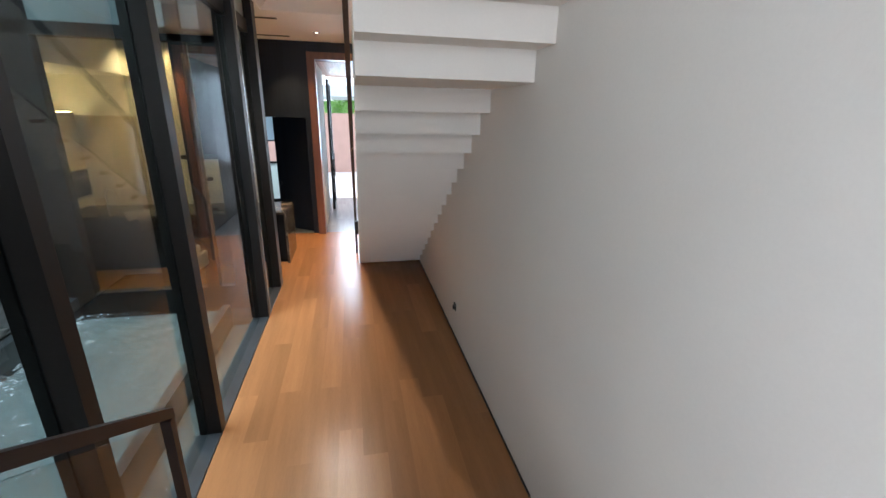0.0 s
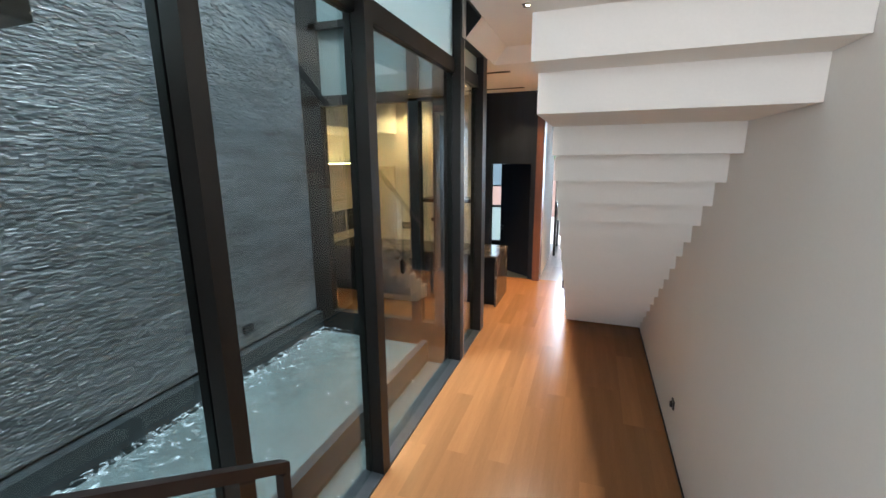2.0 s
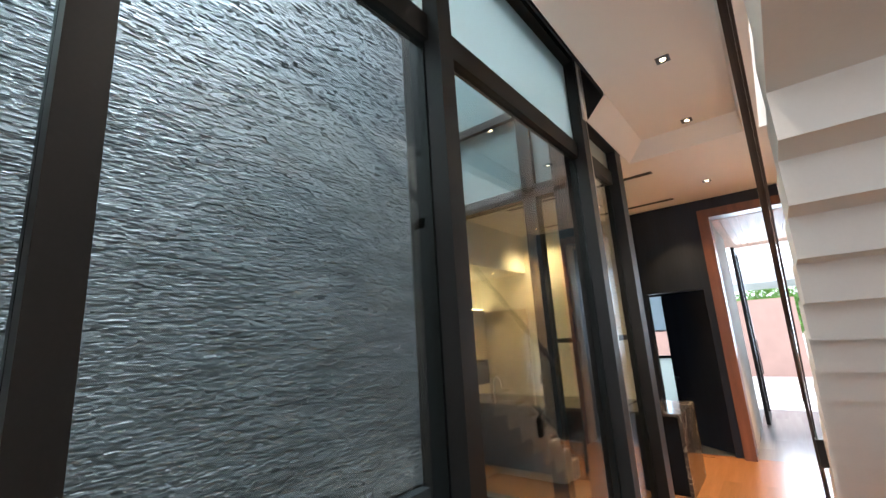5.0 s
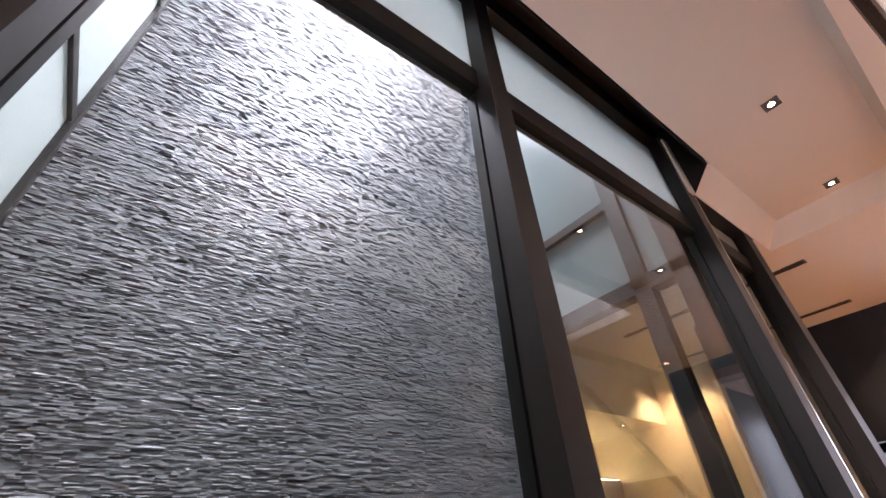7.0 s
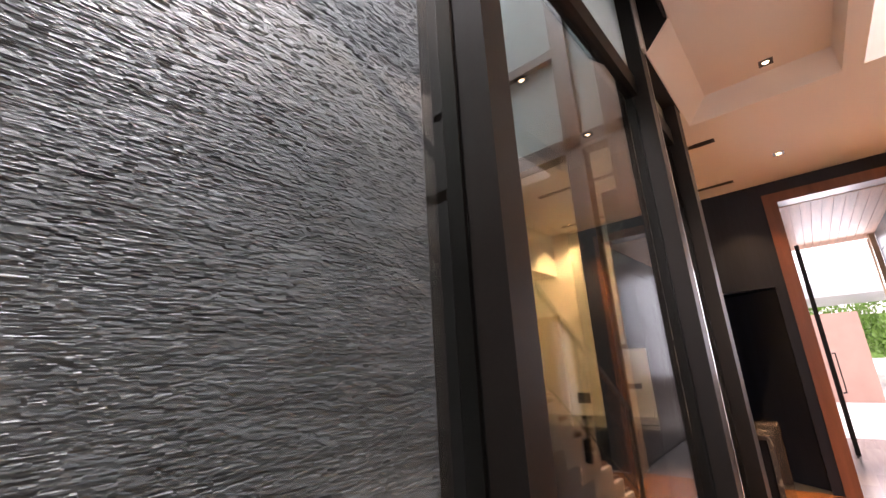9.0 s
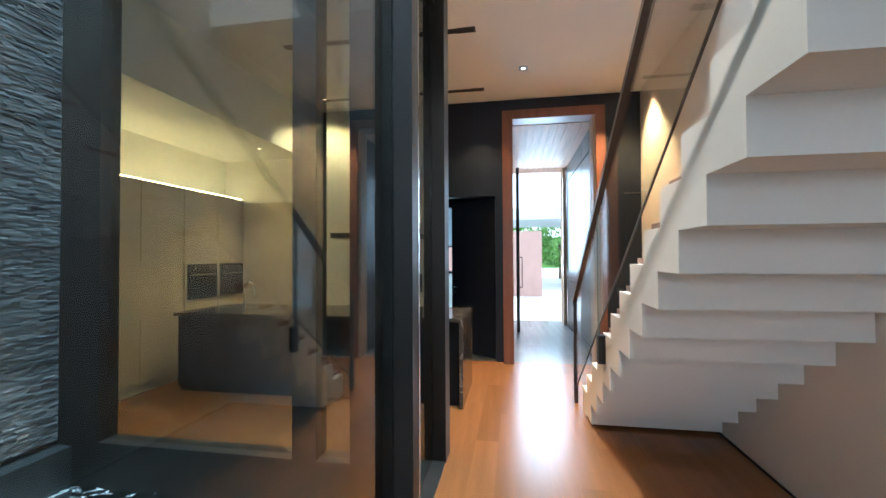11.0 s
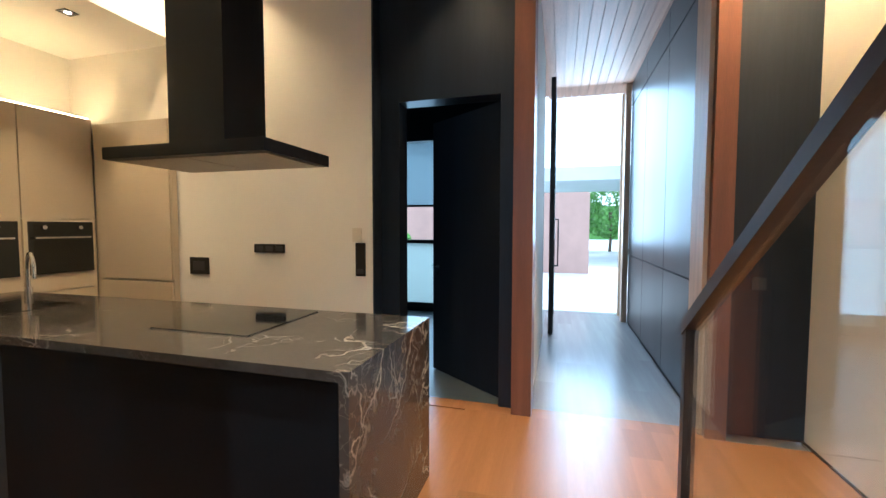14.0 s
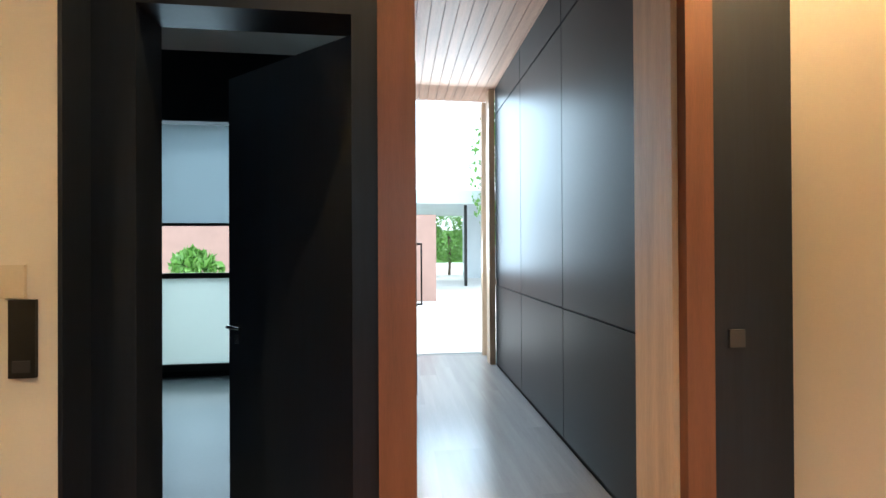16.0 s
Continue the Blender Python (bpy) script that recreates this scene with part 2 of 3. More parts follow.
def water_material(name):
    m = bpy.data.materials.new(name)
    m.use_nodes = True
    n, l = m.node_tree.nodes, m.node_tree.links
    n.remove(n["Principled BSDF"])
    gl, tr, mx, fr = (n.new("ShaderNode" + k) for k in ("BsdfGlossy", "BsdfTransparent", "MixShader", "Fresnel"))
    gl.inputs["Roughness"].default_value = 0.06
    tr.inputs[0].default_value = (0.78, 0.88, 0.86, 1)
    fr.inputs["IOR"].default_value = 1.45
    co, a, c, bp = (n.new("ShaderNode" + k) for k in ("TexCoord", "TexNoise", "TexNoise", "Bump"))
    a.inputs["Scale"].default_value, a.inputs["Detail"].default_value = 9, 5
    a.inputs["Distortion"].default_value = 0.8
    bp.inputs["Strength"].default_value, bp.inputs["Distance"].default_value = 0.9, 0.03
    l.new(co.outputs["Object"], a.inputs["Vector"])
    l.new(a.outputs[0], bp.inputs["Height"])
    l.new(bp.outputs[0], gl.inputs["Normal"])
    l.new(bp.outputs[0], fr.inputs["Normal"])
    l.new(fr.outputs[0], mx.inputs[0])
    l.new(tr.outputs[0], mx.inputs[1])
    l.new(gl.outputs[0], mx.inputs[2])
    # foam, thicker where the water falls in along the wall
    sep, fall, cut, foam, top = (n.new("ShaderNode" + k) for k in ("SeparateXYZ", "MapRange", "MapRange", "BsdfDiffuse", "MixShader"))
    l.new(co.outputs["Object"], sep.inputs[0])
    l.new(sep.outputs["X"], fall.inputs["Value"])
    fall.inputs["From Min"].default_value, fall.inputs["From Max"].default_value = -2.33, -1.5
    fall.inputs["To Min"].default_value, fall.inputs["To Max"].default_value = 0.46, 0.66
    c.inputs["Scale"].default_value, c.inputs["Detail"].default_value, c.inputs["Distortion"].default_value = 14, 8, 1.2
    l.new(co.outputs["Object"], c.inputs["Vector"])
    l.new(c.outputs[0], cut.inputs["Value"])
    l.new(fall.outputs[0], cut.inputs["From Min"])
    cut.inputs["From Max"].default_value = 0.85
    foam.inputs[0].default_value = (0.75, 0.8, 0.82, 1)
    l.new(cut.outputs[0], top.inputs[0])
    l.new(mx.outputs[0], top.inputs[1])
    l.new(foam.outputs[0], top.inputs[2])
    l.new(top.outputs[0], n["Material Output"].inputs[0])
    return m


WATER = water_material("rippling_water")

# ---- mesh helpers ----


def mesh_object(name, bm, mat, bevel=0.0, parent=None):
    me = bpy.data.meshes.new(name)
    if bevel:
        bmesh.ops.bevel(bm, geom=[e for e in bm.edges if e.calc_face_angle(0) > 0.6], offset=bevel, segments=2, affect="EDGES", profile=0.6, clamp_overlap=True)
    bmesh.ops.recalc_face_normals(bm, faces=bm.faces)
    bm.to_mesh(me)
    bm.free()
    me.materials.append(mat)
    ob = new(name, me)
    ob.parent = parent
    return ob


def add_box(bm, x0, x1, y0, y1, z0, z1):
    v = [bm.verts.new((x, y, z)) for x in (x0, x1) for y in (y0, y1) for z in (z0, z1)]
    for f in ((0, 1, 3, 2), (4, 6, 7, 5), (0, 4, 5, 1), (2, 3, 7, 6), (0, 2, 6, 4), (1, 5, 7, 3)):
        bm.faces.new([v[i] for i in f])


def box(name, x0, x1, y0, y1, z0, z1, mat, bevel=0.0, parent=None):
    bm = bmesh.new()
    add_box(bm, x0, x1, y0, y1, z0, z1)
    return mesh_object(name, bm, mat, bevel, parent)


def boxes(name, list_of, mat, bevel=0.0, parent=None):
    bm = bmesh.new()
    for b in list_of:
        add_box(bm, *b)
    return mesh_object(name, bm, mat, bevel, parent)


def prism(name, profile, x0, x1, mat, bevel=0.0, parent=None):
    """A (y, z) outline drawn along x."""
    bm = bmesh.new()
    a = [bm.verts.new((x0, y, z)) for y, z in profile]
    b = [bm.verts.new((x1, y, z)) for y, z in profile]
    bm.faces.new(a)
    bm.faces.new(b)
    for i in range(len(profile)):
        k = (i + 1) % len(profile)
        bm.faces.new((a[i], a[k], b[k], b[i]))
    bmesh.ops.triangulate(bm, faces=[f for f in bm.faces if len(f.verts) > 4])
    return mesh_object(name, bm, mat, bevel, parent)


def tube(name, points, radius, mat, parent=None, cyclic=False):
    cu = bpy.data.curves.new(name, "CURVE")
    cu.dimensions, cu.bevel_depth, cu.bevel_resolution, cu.use_fill_caps = "3D", radius, 4, True
    sp = cu.splines.new("POLY")
    sp.points.add(len(points) - 1)
    for p, q in zip(sp.points, points):
        p.co = (*q, 1)
    tmp = bpy.data.objects.new(name + "_curve", cu)
    me = bpy.data.meshes.new_from_object(tmp)
    bpy.data.objects.remove(tmp)
    me.materials.clear()
    me.materials.append(mat)
    for p in me.polygons:
        p.use_smooth = True
    ob = new(name, me)
    ob.parent = parent
    return ob


def empty(name, label, category, group="", kind=""):
    return tagged(new(name), label, category, group, kind)


def structure(ob, label, category):
    return tagged(ob, label, category, kind="structure")


# ---- floors ----
XL, XR = -0.38, 1.85
structure(box("floor", -4.6, 2.1, 2.95, 14.2, -0.3, -0.022, TILE), "oak board floor running through corridor and kitchen", "floor")
structure(box("floor_room", -4.6, -0.08, 10.1, 13.7, -0.021, -0.002, TILE), "grey tiled floor of the side room", "floor")
structure(box("floor_raised", -0.55, 2.1, -2.6, 1.3, 0.75, 1.05, OAK, 0.004), "raised oak floor above the corridor steps", "floor")
steps = empty("entry_steps", "oak steps down from the raised floor to the corridor", "stairs", kind="structure")
for i in range(6):
    box("step", XL + 0.02, XR, 1.3 + 0.28 * i, 1.58 + 0.28 * i, -0.02, 1.05 - 0.175 * (i + 1) + 0.0, OAK, 0.004, steps)

# ---- corridor walls ----
structure(box("wall_east", XR, XR + 0.2, -2.8, 10.1, -0.1, 7.0, WALL), "tall warm white plaster wall beside the stair", "wall")
# unseen rear wall, its opening added to let fill light in
rear = boxes("wall_south", [(-4.6, -0.35, -2.8, -2.6, 0, 7), (-0.35, 1.75, -2.8, -2.6, 0, 1.2), (-0.35, 1.75, -2.8, -2.6, 4.0, 7), (1.75, 2.05, -2.8, -2.6, 0, 7)], WALL)
structure(rear, "unseen white wall with a wide opening added for light", "wall")
structure(box("baseboard", XR - 0.012, XR - 0.001, 3.0, 10.08, 0, 0.012, BLACK), "thin black shadow gap along the wall foot", "trim")

# coffered ceiling over the corridor, lower ceiling further on
bm = bmesh.new()
inner = [(-0.18, -2.6), (0.72, -2.6), (0.72, 7.5), (-0.18, 7.5), (-0.18, 6.2)]
vi = [bm.verts.new((x, y, 3.99)) for x, y in inner]
bm.faces.new(vi)
rim = [None] + [bm.verts.new(p) for p in ((-0.37, 6.2, 3.79), (-0.37, 7.6, 3.79), (0.74, 7.6, 3.79), (0.74, -2.6, 3.79))]
bm.faces.new((vi[4], rim[1], rim[2], vi[3]))
bm.faces.new((vi[3], rim[2], rim[3], vi[2]))
bm.faces.new((vi[2], rim[3], rim[4], vi[1]))
add_box(bm, -0.36, 1.84, 7.6, 10.1, 3.79, 4.4)
add_box(bm, -3.05, -0.36, 6.12, 10.1, 3.79, 4.4)
add_box(bm, -4.6, -3.05, 6.12, 10.1, 3.05, 4.4)
add_box(bm, 0.74, 0.78, -2.6, 7.6, 3.79, 4.4)
add_box(bm, 0.78, 0.87, 4.2, 7.6, 3.79, 4.4)
add_box(bm, -0.37, 0.78, 6.2, 7.6, 4.3, 4.4)
add_box(bm, -0.19, 0.78, -2.6, 6.2, 4.3, 4.4)
structure(mesh_object("ceiling", bm, CEIL), "white plaster ceiling with a shallow coffer", "ceiling")
# out of view; the hole is added so light reaches the stair from above
structure(boxes("ceiling_stairwell", [(0.6, 2.05, -2.8, 2.9, 7.0, 7.2), (0.6, 2.05, 6.3, 7.8, 7.0, 7.2), (0.6, 0.78, 2.9, 6.3, 7.0, 7.2), (1.82, 2.05, 2.9, 6.3, 7.0, 7.2)], CEIL), "white ceiling above the stairwell with an added light opening", "ceiling")
structure(boxes("wall_stairwell", [(0.62, 0.74, -2.6, 7.62, 4.4, 7.0), (0.74, 1.85, 7.62, 7.8, 4.4, 7.0)], WALL), "white upper wall of the stairwell", "wall")

# ---- glazed wall between corridor and court ----


def mullion(y0, y1, z1=4.4):
    e = empty("window_mullion", "dark bronze metal window mullion beside the court", "mullion", "court mullions", "structure")
    box("fin", -0.476, XL, y0, y1, 0, z1, BRONZE, 0.004, e)
    box("cap", -0.54, -0.49, y0, y1, 0, z1, BRONZE, 0.004, e)
    box("gasket", -0.4905, -0.4755, y0 + 0.012, y1 - 0.012, 0, z1, BLACK, 0, e)
    return e


BAYS = [(0.8, 0.92), (2.69, 2.78), (4.02, 4.13), (6.07, 6.2), (7.06, 7.25)]
for b in BAYS:
    mullion(*b)
box("trim", XL - 0.012, XL + 0.005, 6.188, 6.206, 0, 4.3, STEEL)
structure(bpy.data.objects["trim"], "bright metal edge strip on the mullion", "trim")
structure(box("window_transom", -0.53, -0.45, -2.6, 7.06, 3.42, 3.57, BRONZE, 0.004), "dark bronze horizontal transom", "window")
structure(boxes("window_head", [(-0.55, -0.40, -2.6, 6.2, 4.36, 4.7), (-0.40, -0.19, -2.6, 6.2, 4.6, 4.7), (-0.205, -0.192, -2.6, 6.19, 3.985, 4.6), (-0.55, -0.371, 6.2, 7.25, 3.785, 4.55)], BRONZE), "dark bronze head beam above the glazing", "window")
# added plate, coloured dark because the recess end is overlit in white
bm = bmesh.new()
ends = [[bm.verts.new((x, y, z)) for x, z in ((-0.40, 3.79), (-0.372, 3.787), (-0.192, 3.982), (-0.192, 4.6), (-0.40, 4.6))] for y in (6.195, 6.199)]
for loop in ends:
    bm.faces.new(loop)
for i in range(5):
    bm.faces.new((ends[0][i], ends[0][(i + 1) % 5], ends[1][(i + 1) % 5], ends[1][i]))
structure(mesh_object("window_head_end", bm, BRONZE), "dark bronze plate added to keep the head recess end dark", "window")
structure(box("window_sill", -0.56, XL - 0.004, 0.8, 7.06, -0.05, 0.012, KERB, 0.004), "dark granite sill strip below the glazing", "window")
for k in range(4):
    y0, y1 = BAYS[k][1], BAYS[k + 1][0]
    g = structure(box("window_glass", -0.487, -0.479, y0 - 0.01, y1 + 0.01, 0.012, 3.45, GLASS), "large clear window pane facing the court", "window")
    g.visible_shadow = False
    f = structure(box("window_frosted", -0.487, -0.479, y0 - 0.01, y1 + 0.01, 3.55, 4.37, FROST), "pale frosted upper window pane", "window")
# opening added in this unseen stretch of wall for side light
structure(boxes("wall_west", [(-0.56, XL, -2.6, 0.8, 0, 1.6), (-0.56, XL, -2.6, 0.8, 3.6, 4.5), (-0.56, XL, -2.6, -2.1, 1.6, 3.6), (-0.56, XL, 0.6, 0.8, 1.6, 3.6)], WALL), "plain wall beside the raised floor", "wall")

# ---- water court ----
XW = -2.43
court = empty("wall_water", "wet black split stone water wall", "wall", kind="structure")
box("backing", XW - 0.3, XW - 0.03, 0.8, 6.3, -0.2, 7.55, STONE, 0, court)
rng = random.Random(4)
verts, faces = [], []
z = 0.5
while z < 7.5:
    h = rng.uniform(0.008, 0.016)
    y = 2.3 if z > 2.92 else 0.9
    while y < 6.0:
        w = rng.uniform(0.02, 0.09)
        y1 = min(6.0, y + w)
        d0, d1 = rng.uniform(0.0, 0.009), rng.uniform(0.0, 0.009)
        lip = h * (rng.uniform(0.5, 1.3) if rng.random() < 0.3 else rng.uniform(0.0, 0.3))
        t = rng.uniform(-0.002, 0.002)
        x0 = XW - 0.04
        n = len(verts)
        verts += [(x0, y, z), (XW + d0, y, z), (XW + d0 - lip, y, z + h + t), (x0, y, z + h + t),
                  (x0, y1, z), (XW + d1, y1, z), (XW + d1 - lip, y1, z + h - t), (x0, y1, z + h - t)]
        faces += [(n + 1, n + 5, n + 6, n + 2), (n + 2, n + 6, n + 7, n + 3), (n, n + 4, n + 5, n + 1)]
        y = y1
    z += h
me = bpy.data.meshes.new("stone_strips")
me.from_pydata(verts, [], faces)
me.materials.append(STONE)
strips = new("stone_strips", me)
strips.parent = court
tagged(strips, "thin split stone strips running with water", kind="stuff")
structure(box("kerb_wall", XW - 0.03, XW + 0.1, 0.9, 5.98, -0.1, 0.47, KERB, 0.006), "dark granite kerb at the foot of the water wall", "kerb")
structure(box("kerb_pool", -0.86, -0.78, 0.9, 5.98, -0.1, 0.262, KERB, 0.006), "dark granite pool kerb", "kerb")
structure(box("pool_floor", XW, -0.56, 0.9, 5.98, -0.25, -0.05, POOL), "pale stone pool floor under shallow water", "pool")
structure(box("pool_bed", XW + 0.1, -0.86, 0.9, 5.98, -0.049, 0.19, POOL), "pale stone pool bed under shallow water", "pool")


def water_sheet(name, x0, x1, y0, y1, z, amp):
    bm = bmesh.new()
    bmesh.ops.create_grid(bm, x_segments=50, y_segments=90, size=0.5)
    for v in bm.verts:
        v.co.x, v.co.y = x0 + (v.co.x + 0.5) * (x1 - x0), y0 + (v.co.y + 0.5) * (y1 - y0)
        v.co.z = z + amp * noise.fractal((v.co.x * 7, v.co.y * 7, 0.3), 1.0, 2.0, 3)
    ob = mesh_object(name, bm, WATER)
    for p in ob.data.polygons:
        p.use_smooth = True
    ob.visible_shadow = False
    return structure(ob, "rippling shallow pool water", "water")


water_sheet("water", XW + 0.1, -0.86, 0.9, 5.98, 0.25, 0.014)
water_sheet("water", -0.78, -0.56, 0.9, 5.98, 0.02, 0.004)

# kitchen side of the court
side = empty("window_kitchen", "bronze framed glass screen between court and kitchen", "window", kind="structure")
boxes("frame", [(XW, -0.55, 5.98, 6.1, 0.2, 0.5), (XW, -0.55, 5.98, 6.1, 3.14, 3.26), (XW, XW + 0.27, 5.98, 6.1, 0.5, 7.5), (-0.99, -0.86, 5.98, 6.1, 0.5, 7.5),
                (-0.68, -0.55, 5.98, 6.1, 0.2, 7.5), (XW + 0.16, -0.99, 5.98, 6.1, 4.0, 4.08), (XW + 0.16, -0.99, 5.98, 6.1, 6.2, 6.28), (-0.86, -0.68, 5.98, 6.1, 4.36, 4.5), (XW, -0.55, 5.98, 6.1, 7.4, 7.5)], BRONZE, 0.004, side)
box("sill", XW, -0.55, 5.985, 6.12, -0.1, 0.2, KERB, 0, side)
for x0, x1 in ((XW + 0.26, -0.98), (-0.87, -0.67)):
    p = box("pane", x0, x1, 6.035, 6.043, 0.49, 3.15, GLASS, 0, side)
    p.visible_shadow = False
    box("frosted_pane", x0, x1, 6.035, 6.043, 3.25, 7.45, DIMFROST, 0, side)
# near end of the court
near = empty("window_court_end", "frosted glass screen at the court end", "window", kind="structure")
boxes("frame", [(XW, -0.55, 2.2, 2.34, 2.9, 2.99), (XW, XW + 0.06, 2.2, 2.3, 2.98, 7.5), (XW, -0.55, 2.225, 2.285, 4.0, 4.07), (XW, -0.55, 2.225, 2.285, 5.6, 5.67), (XW, -0.55, 2.2, 2.34, 7.4, 7.5)], BRONZE, 0.004, near)
for x0, x1 in ((XW + 0.05, -0.55),):
    box("frosted_pane", x0, x1, 2.25, 2.258, 2.97, 7.42, FROST, 0, near)
structure(boxes("wall_court_south", [(XW - 0.3, -0.56, 0.75, 0.9, -0.2, 2.9), (XW - 0.3, -0.56, 0.9, 2.2, 2.9, 2.98)], KERB), "dark stone wall closing the court", "wall")
# unseen wall added so the sky does not backlight the kitchen-side panes
structure(box("wall_sky_blocker", -4.6, -0.56, 6.5, 6.6, 4.4, 7.5, WALL), "added white wall blocking sky light behind the frosted panes", "wall")
structure(box("wall_court_upper", -0.55, -0.4, 2.2, 6.1, 4.56, 7.5, BRONZE), "dark upper wall above the corridor glazing", "wall")

# ---- stair ----
RISE, GO = 0.1775, 0.255


def tread_z(k):
    return 0.055 + RISE * k


def riser_y(k):
    if k <= 17:
        return 8.36 - GO * (k - 1)
    return 3.46 - 0.24 * (k - 18)


LAST = 24
top, under = [(riser_y(1), 0.0)], []
for k in range(1, LAST + 1):
    top += [(riser_y(k), tread_z(k)), (riser_y(k + 1), tread_z(k))]
for k in range(LAST, 1, -1):
    zz = tread_z(k) - 0.38
    if zz > 0.02:
        under += [(riser_y(k + 1) + 0.04, zz), (riser_y(k) + 0.04, zz)]
under += [(riser_y(2) + 0.06, 0.0)]
stair = empty("staircase", "white folded plaster staircase with brown timber treads", "staircase")
bm = bmesh.new()
outline = top + under
cuts = sorted({round(p[0], 4) for p in outline})


def level(points, y):
    return [a[1] for a, b in zip(points, points[1:]) if a[1] == b[1] and min(a[0], b[0]) - 1e-4 < y < max(a[0], b[0]) + 1e-4]


for ya, yb in zip(cuts, cuts[1:]):
    m = (ya + yb) / 2
    hi = level(top, m)
    lo = level(under, m)
    if not hi:
        continue
    z0, z1 = (lo[0] if lo else (0.0 if m > 5 else under[0][1])), hi[0]
    for xx in (0.79, XR - 0.002):
        bm.faces.new([bm.verts.new(q) for q in ((xx, ya, z0), (xx, yb, z0), (xx, yb, z1), (xx, ya, z1))])
for a, b in zip(outline, outline[1:]):
    bm.faces.new([bm.verts.new(q) for q in ((0.79, *a), (0.79, *b), (XR - 0.002, *b), (XR - 0.002, *a))])
bmesh.ops.remove_doubles(bm, verts=bm.verts, dist=0.0005)
mesh_object("body", bm, STAIRWHITE, 0, stair)
for k in range(1, LAST):
    box("tread", 0.835, XR - 0.004, riser_y(k + 1) + 0.004, riser_y(k) + 0.012, tread_z(k) + 0.002, tread_z(k) + 0.034, TREADWOOD, 0.003, stair)


def sloped_bar(name, x0, x1, ya, za, yb, zb, h, mat, parent):
    return prism(name, [(ya, za), (yb, zb), (yb, zb + h), (ya, za + h)], x0, x1, mat, 0, parent)


# balustrade of glass with bronze rails
bal = empty("balustrade", "glass stair balustrade with brown bronze handrail", "balustrade")
YT = 2.4
sloped_bar("handrail", 0.725, 0.775, 8.545, 1.015, YT, 1.015 + (8.545 - YT) * 0.665, 0.05, RAILMETAL, bal)
box("newel", 0.73, 0.77, 8.505, 8.545, 0.0, 1.05, RAILMETAL, 0.004, bal)
sloped_bar("bottom_rail", 0.746, 0.756, 8.505, 0.155, YT, 0.155 + (8.505 - YT) * 0.685, 0.01, RAILMETAL, bal)
pane = prism("glass_pane", [(8.5, 0.165), (8.5, 1.03), (YT, 1.03 + (8.5 - YT) * 0.665), (YT, 0.165 + (8.5 - YT) * 0.685)], 0.744, 0.756, CLEAR, 0, bal)
pane.visible_shadow = False
joint = empty("glass_joint", "pale green upright glass edges on a dark bracket beside the stair", "glass joint")
boxes("edges", [(0.743, 0.757, 7.275, 7.283, 0.9, 1.835), (0.743, 0.757, 7.297, 7.305, 0.9, 1.825)], GLASSEDGE, 0.002, joint)
box("bracket", 0.738, 0.789, 7.255, 7.325, 0.72, 0.93, BRONZE, 0.004, joint)

# handrail of the entry steps
er = empty("entry_handrail", "brown bronze handrail with glass beside the entry steps", "handrail")
prism("rail", [(2.64, 1.25), (2.64, 1.3), (0.2, 1.3 + 2.44 * 0.63), (0.2, 1.25 + 2.44 * 0.63)], -0.075, -0.03, RAILMETAL, 0, er)
box("newel", -0.072, -0.033, 2.6, 2.64, 0.16, 1.26, RAILMETAL, 0.003, er)
p = prism("glass_pane", [(2.52, 0.3), (2.52, 1.3), (0.2, 2.76), (0.2, 1.9)], -0.058, -0.047, CLEAR, 0, er)
p.visible_shadow = False

# ---- kitchen shell ----
structure(box("wall_kitchen", -4.6, -1.135, 9.93, 10.06, -0.02, 3.79, WALL), "warm cream plaster kitchen wall", "wall")
structure(box("trim_wall_end", -1.135, -1.12, 9.926, 10.062, 0, 3.79, DARKPANEL), "dark veneer strip capping the wall end", "trim")
structure(box("wall_kitchen_west", -4.8, -4.42, 6.1, 10.1, -0.1, 4.0, WALL), "cream plaster kitchen side wall", "wall")
structure(box("wall_kitchen_south", -4.6, XW - 0.3, 6.0, 6.12, -0.1, 4.0, WALL), "cream plaster kitchen wall", "wall")

# dark veneer wall with the room door opening
structure(boxes("wall_dark", [(-1.27, -0.96, 10.062, 10.24, 0, 3.79), (-0.96, -0.14, 10.06, 10.24, 2.4, 3.79), (-0.14, -0.03, 10.06, 10.24, 0, 3.79), (1.37, 1.85, 10.06, 10.24, 0, 3.79)] , DARKPANEL), "near black stained veneer wall around the doorways", "wall")
d1 = structure(box("door_1", -0.92, -0.0, 0, 0.045, 0.008, 2.39, DARKPANEL, 0.003), "dark stained door standing half open into the side room", "door")
d1.matrix_world = pose(-0.15, 10.2, 0, 0, 0, -37)
tube("handle", [(-0.85, -0.002, 1.03), (-0.85, -0.055, 1.03), (-0.74, -0.055, 1.03)], 0.009, STEEL, d1)
box("lock_plate", -0.87, -0.83, -0.004, 0.001, 0.93, 0.98, STEEL, 0.001, d1)

# wood portal frame
portal = empty("trim_portal", "red brown timber portal frame around the hallway opening", "frame", kind="structure")
box("jamb", -0.03, 0.115, 9.95, 10.26, 0, 3.6, TEAK, 0.004, portal)
box("jamb", 1.245, 1.37, 9.95, 10.26, 0, 3.6, TEAK, 0.004, portal)
box("head", 0.115, 1.245, 9.95, 10.26, 3.47, 3.6, TEAK, 0.004, portal)
box("reveal", 1.215, 1.244, 10.0, 10.28, 0, 3.47, PALEWOOD, 0.003, portal)
structure(box("wall_portal_head", -0.03, 1.37, 10.06, 10.24, 3.602, 3.79, DARKPANEL), "dark veneer strip above the portal", "wall")

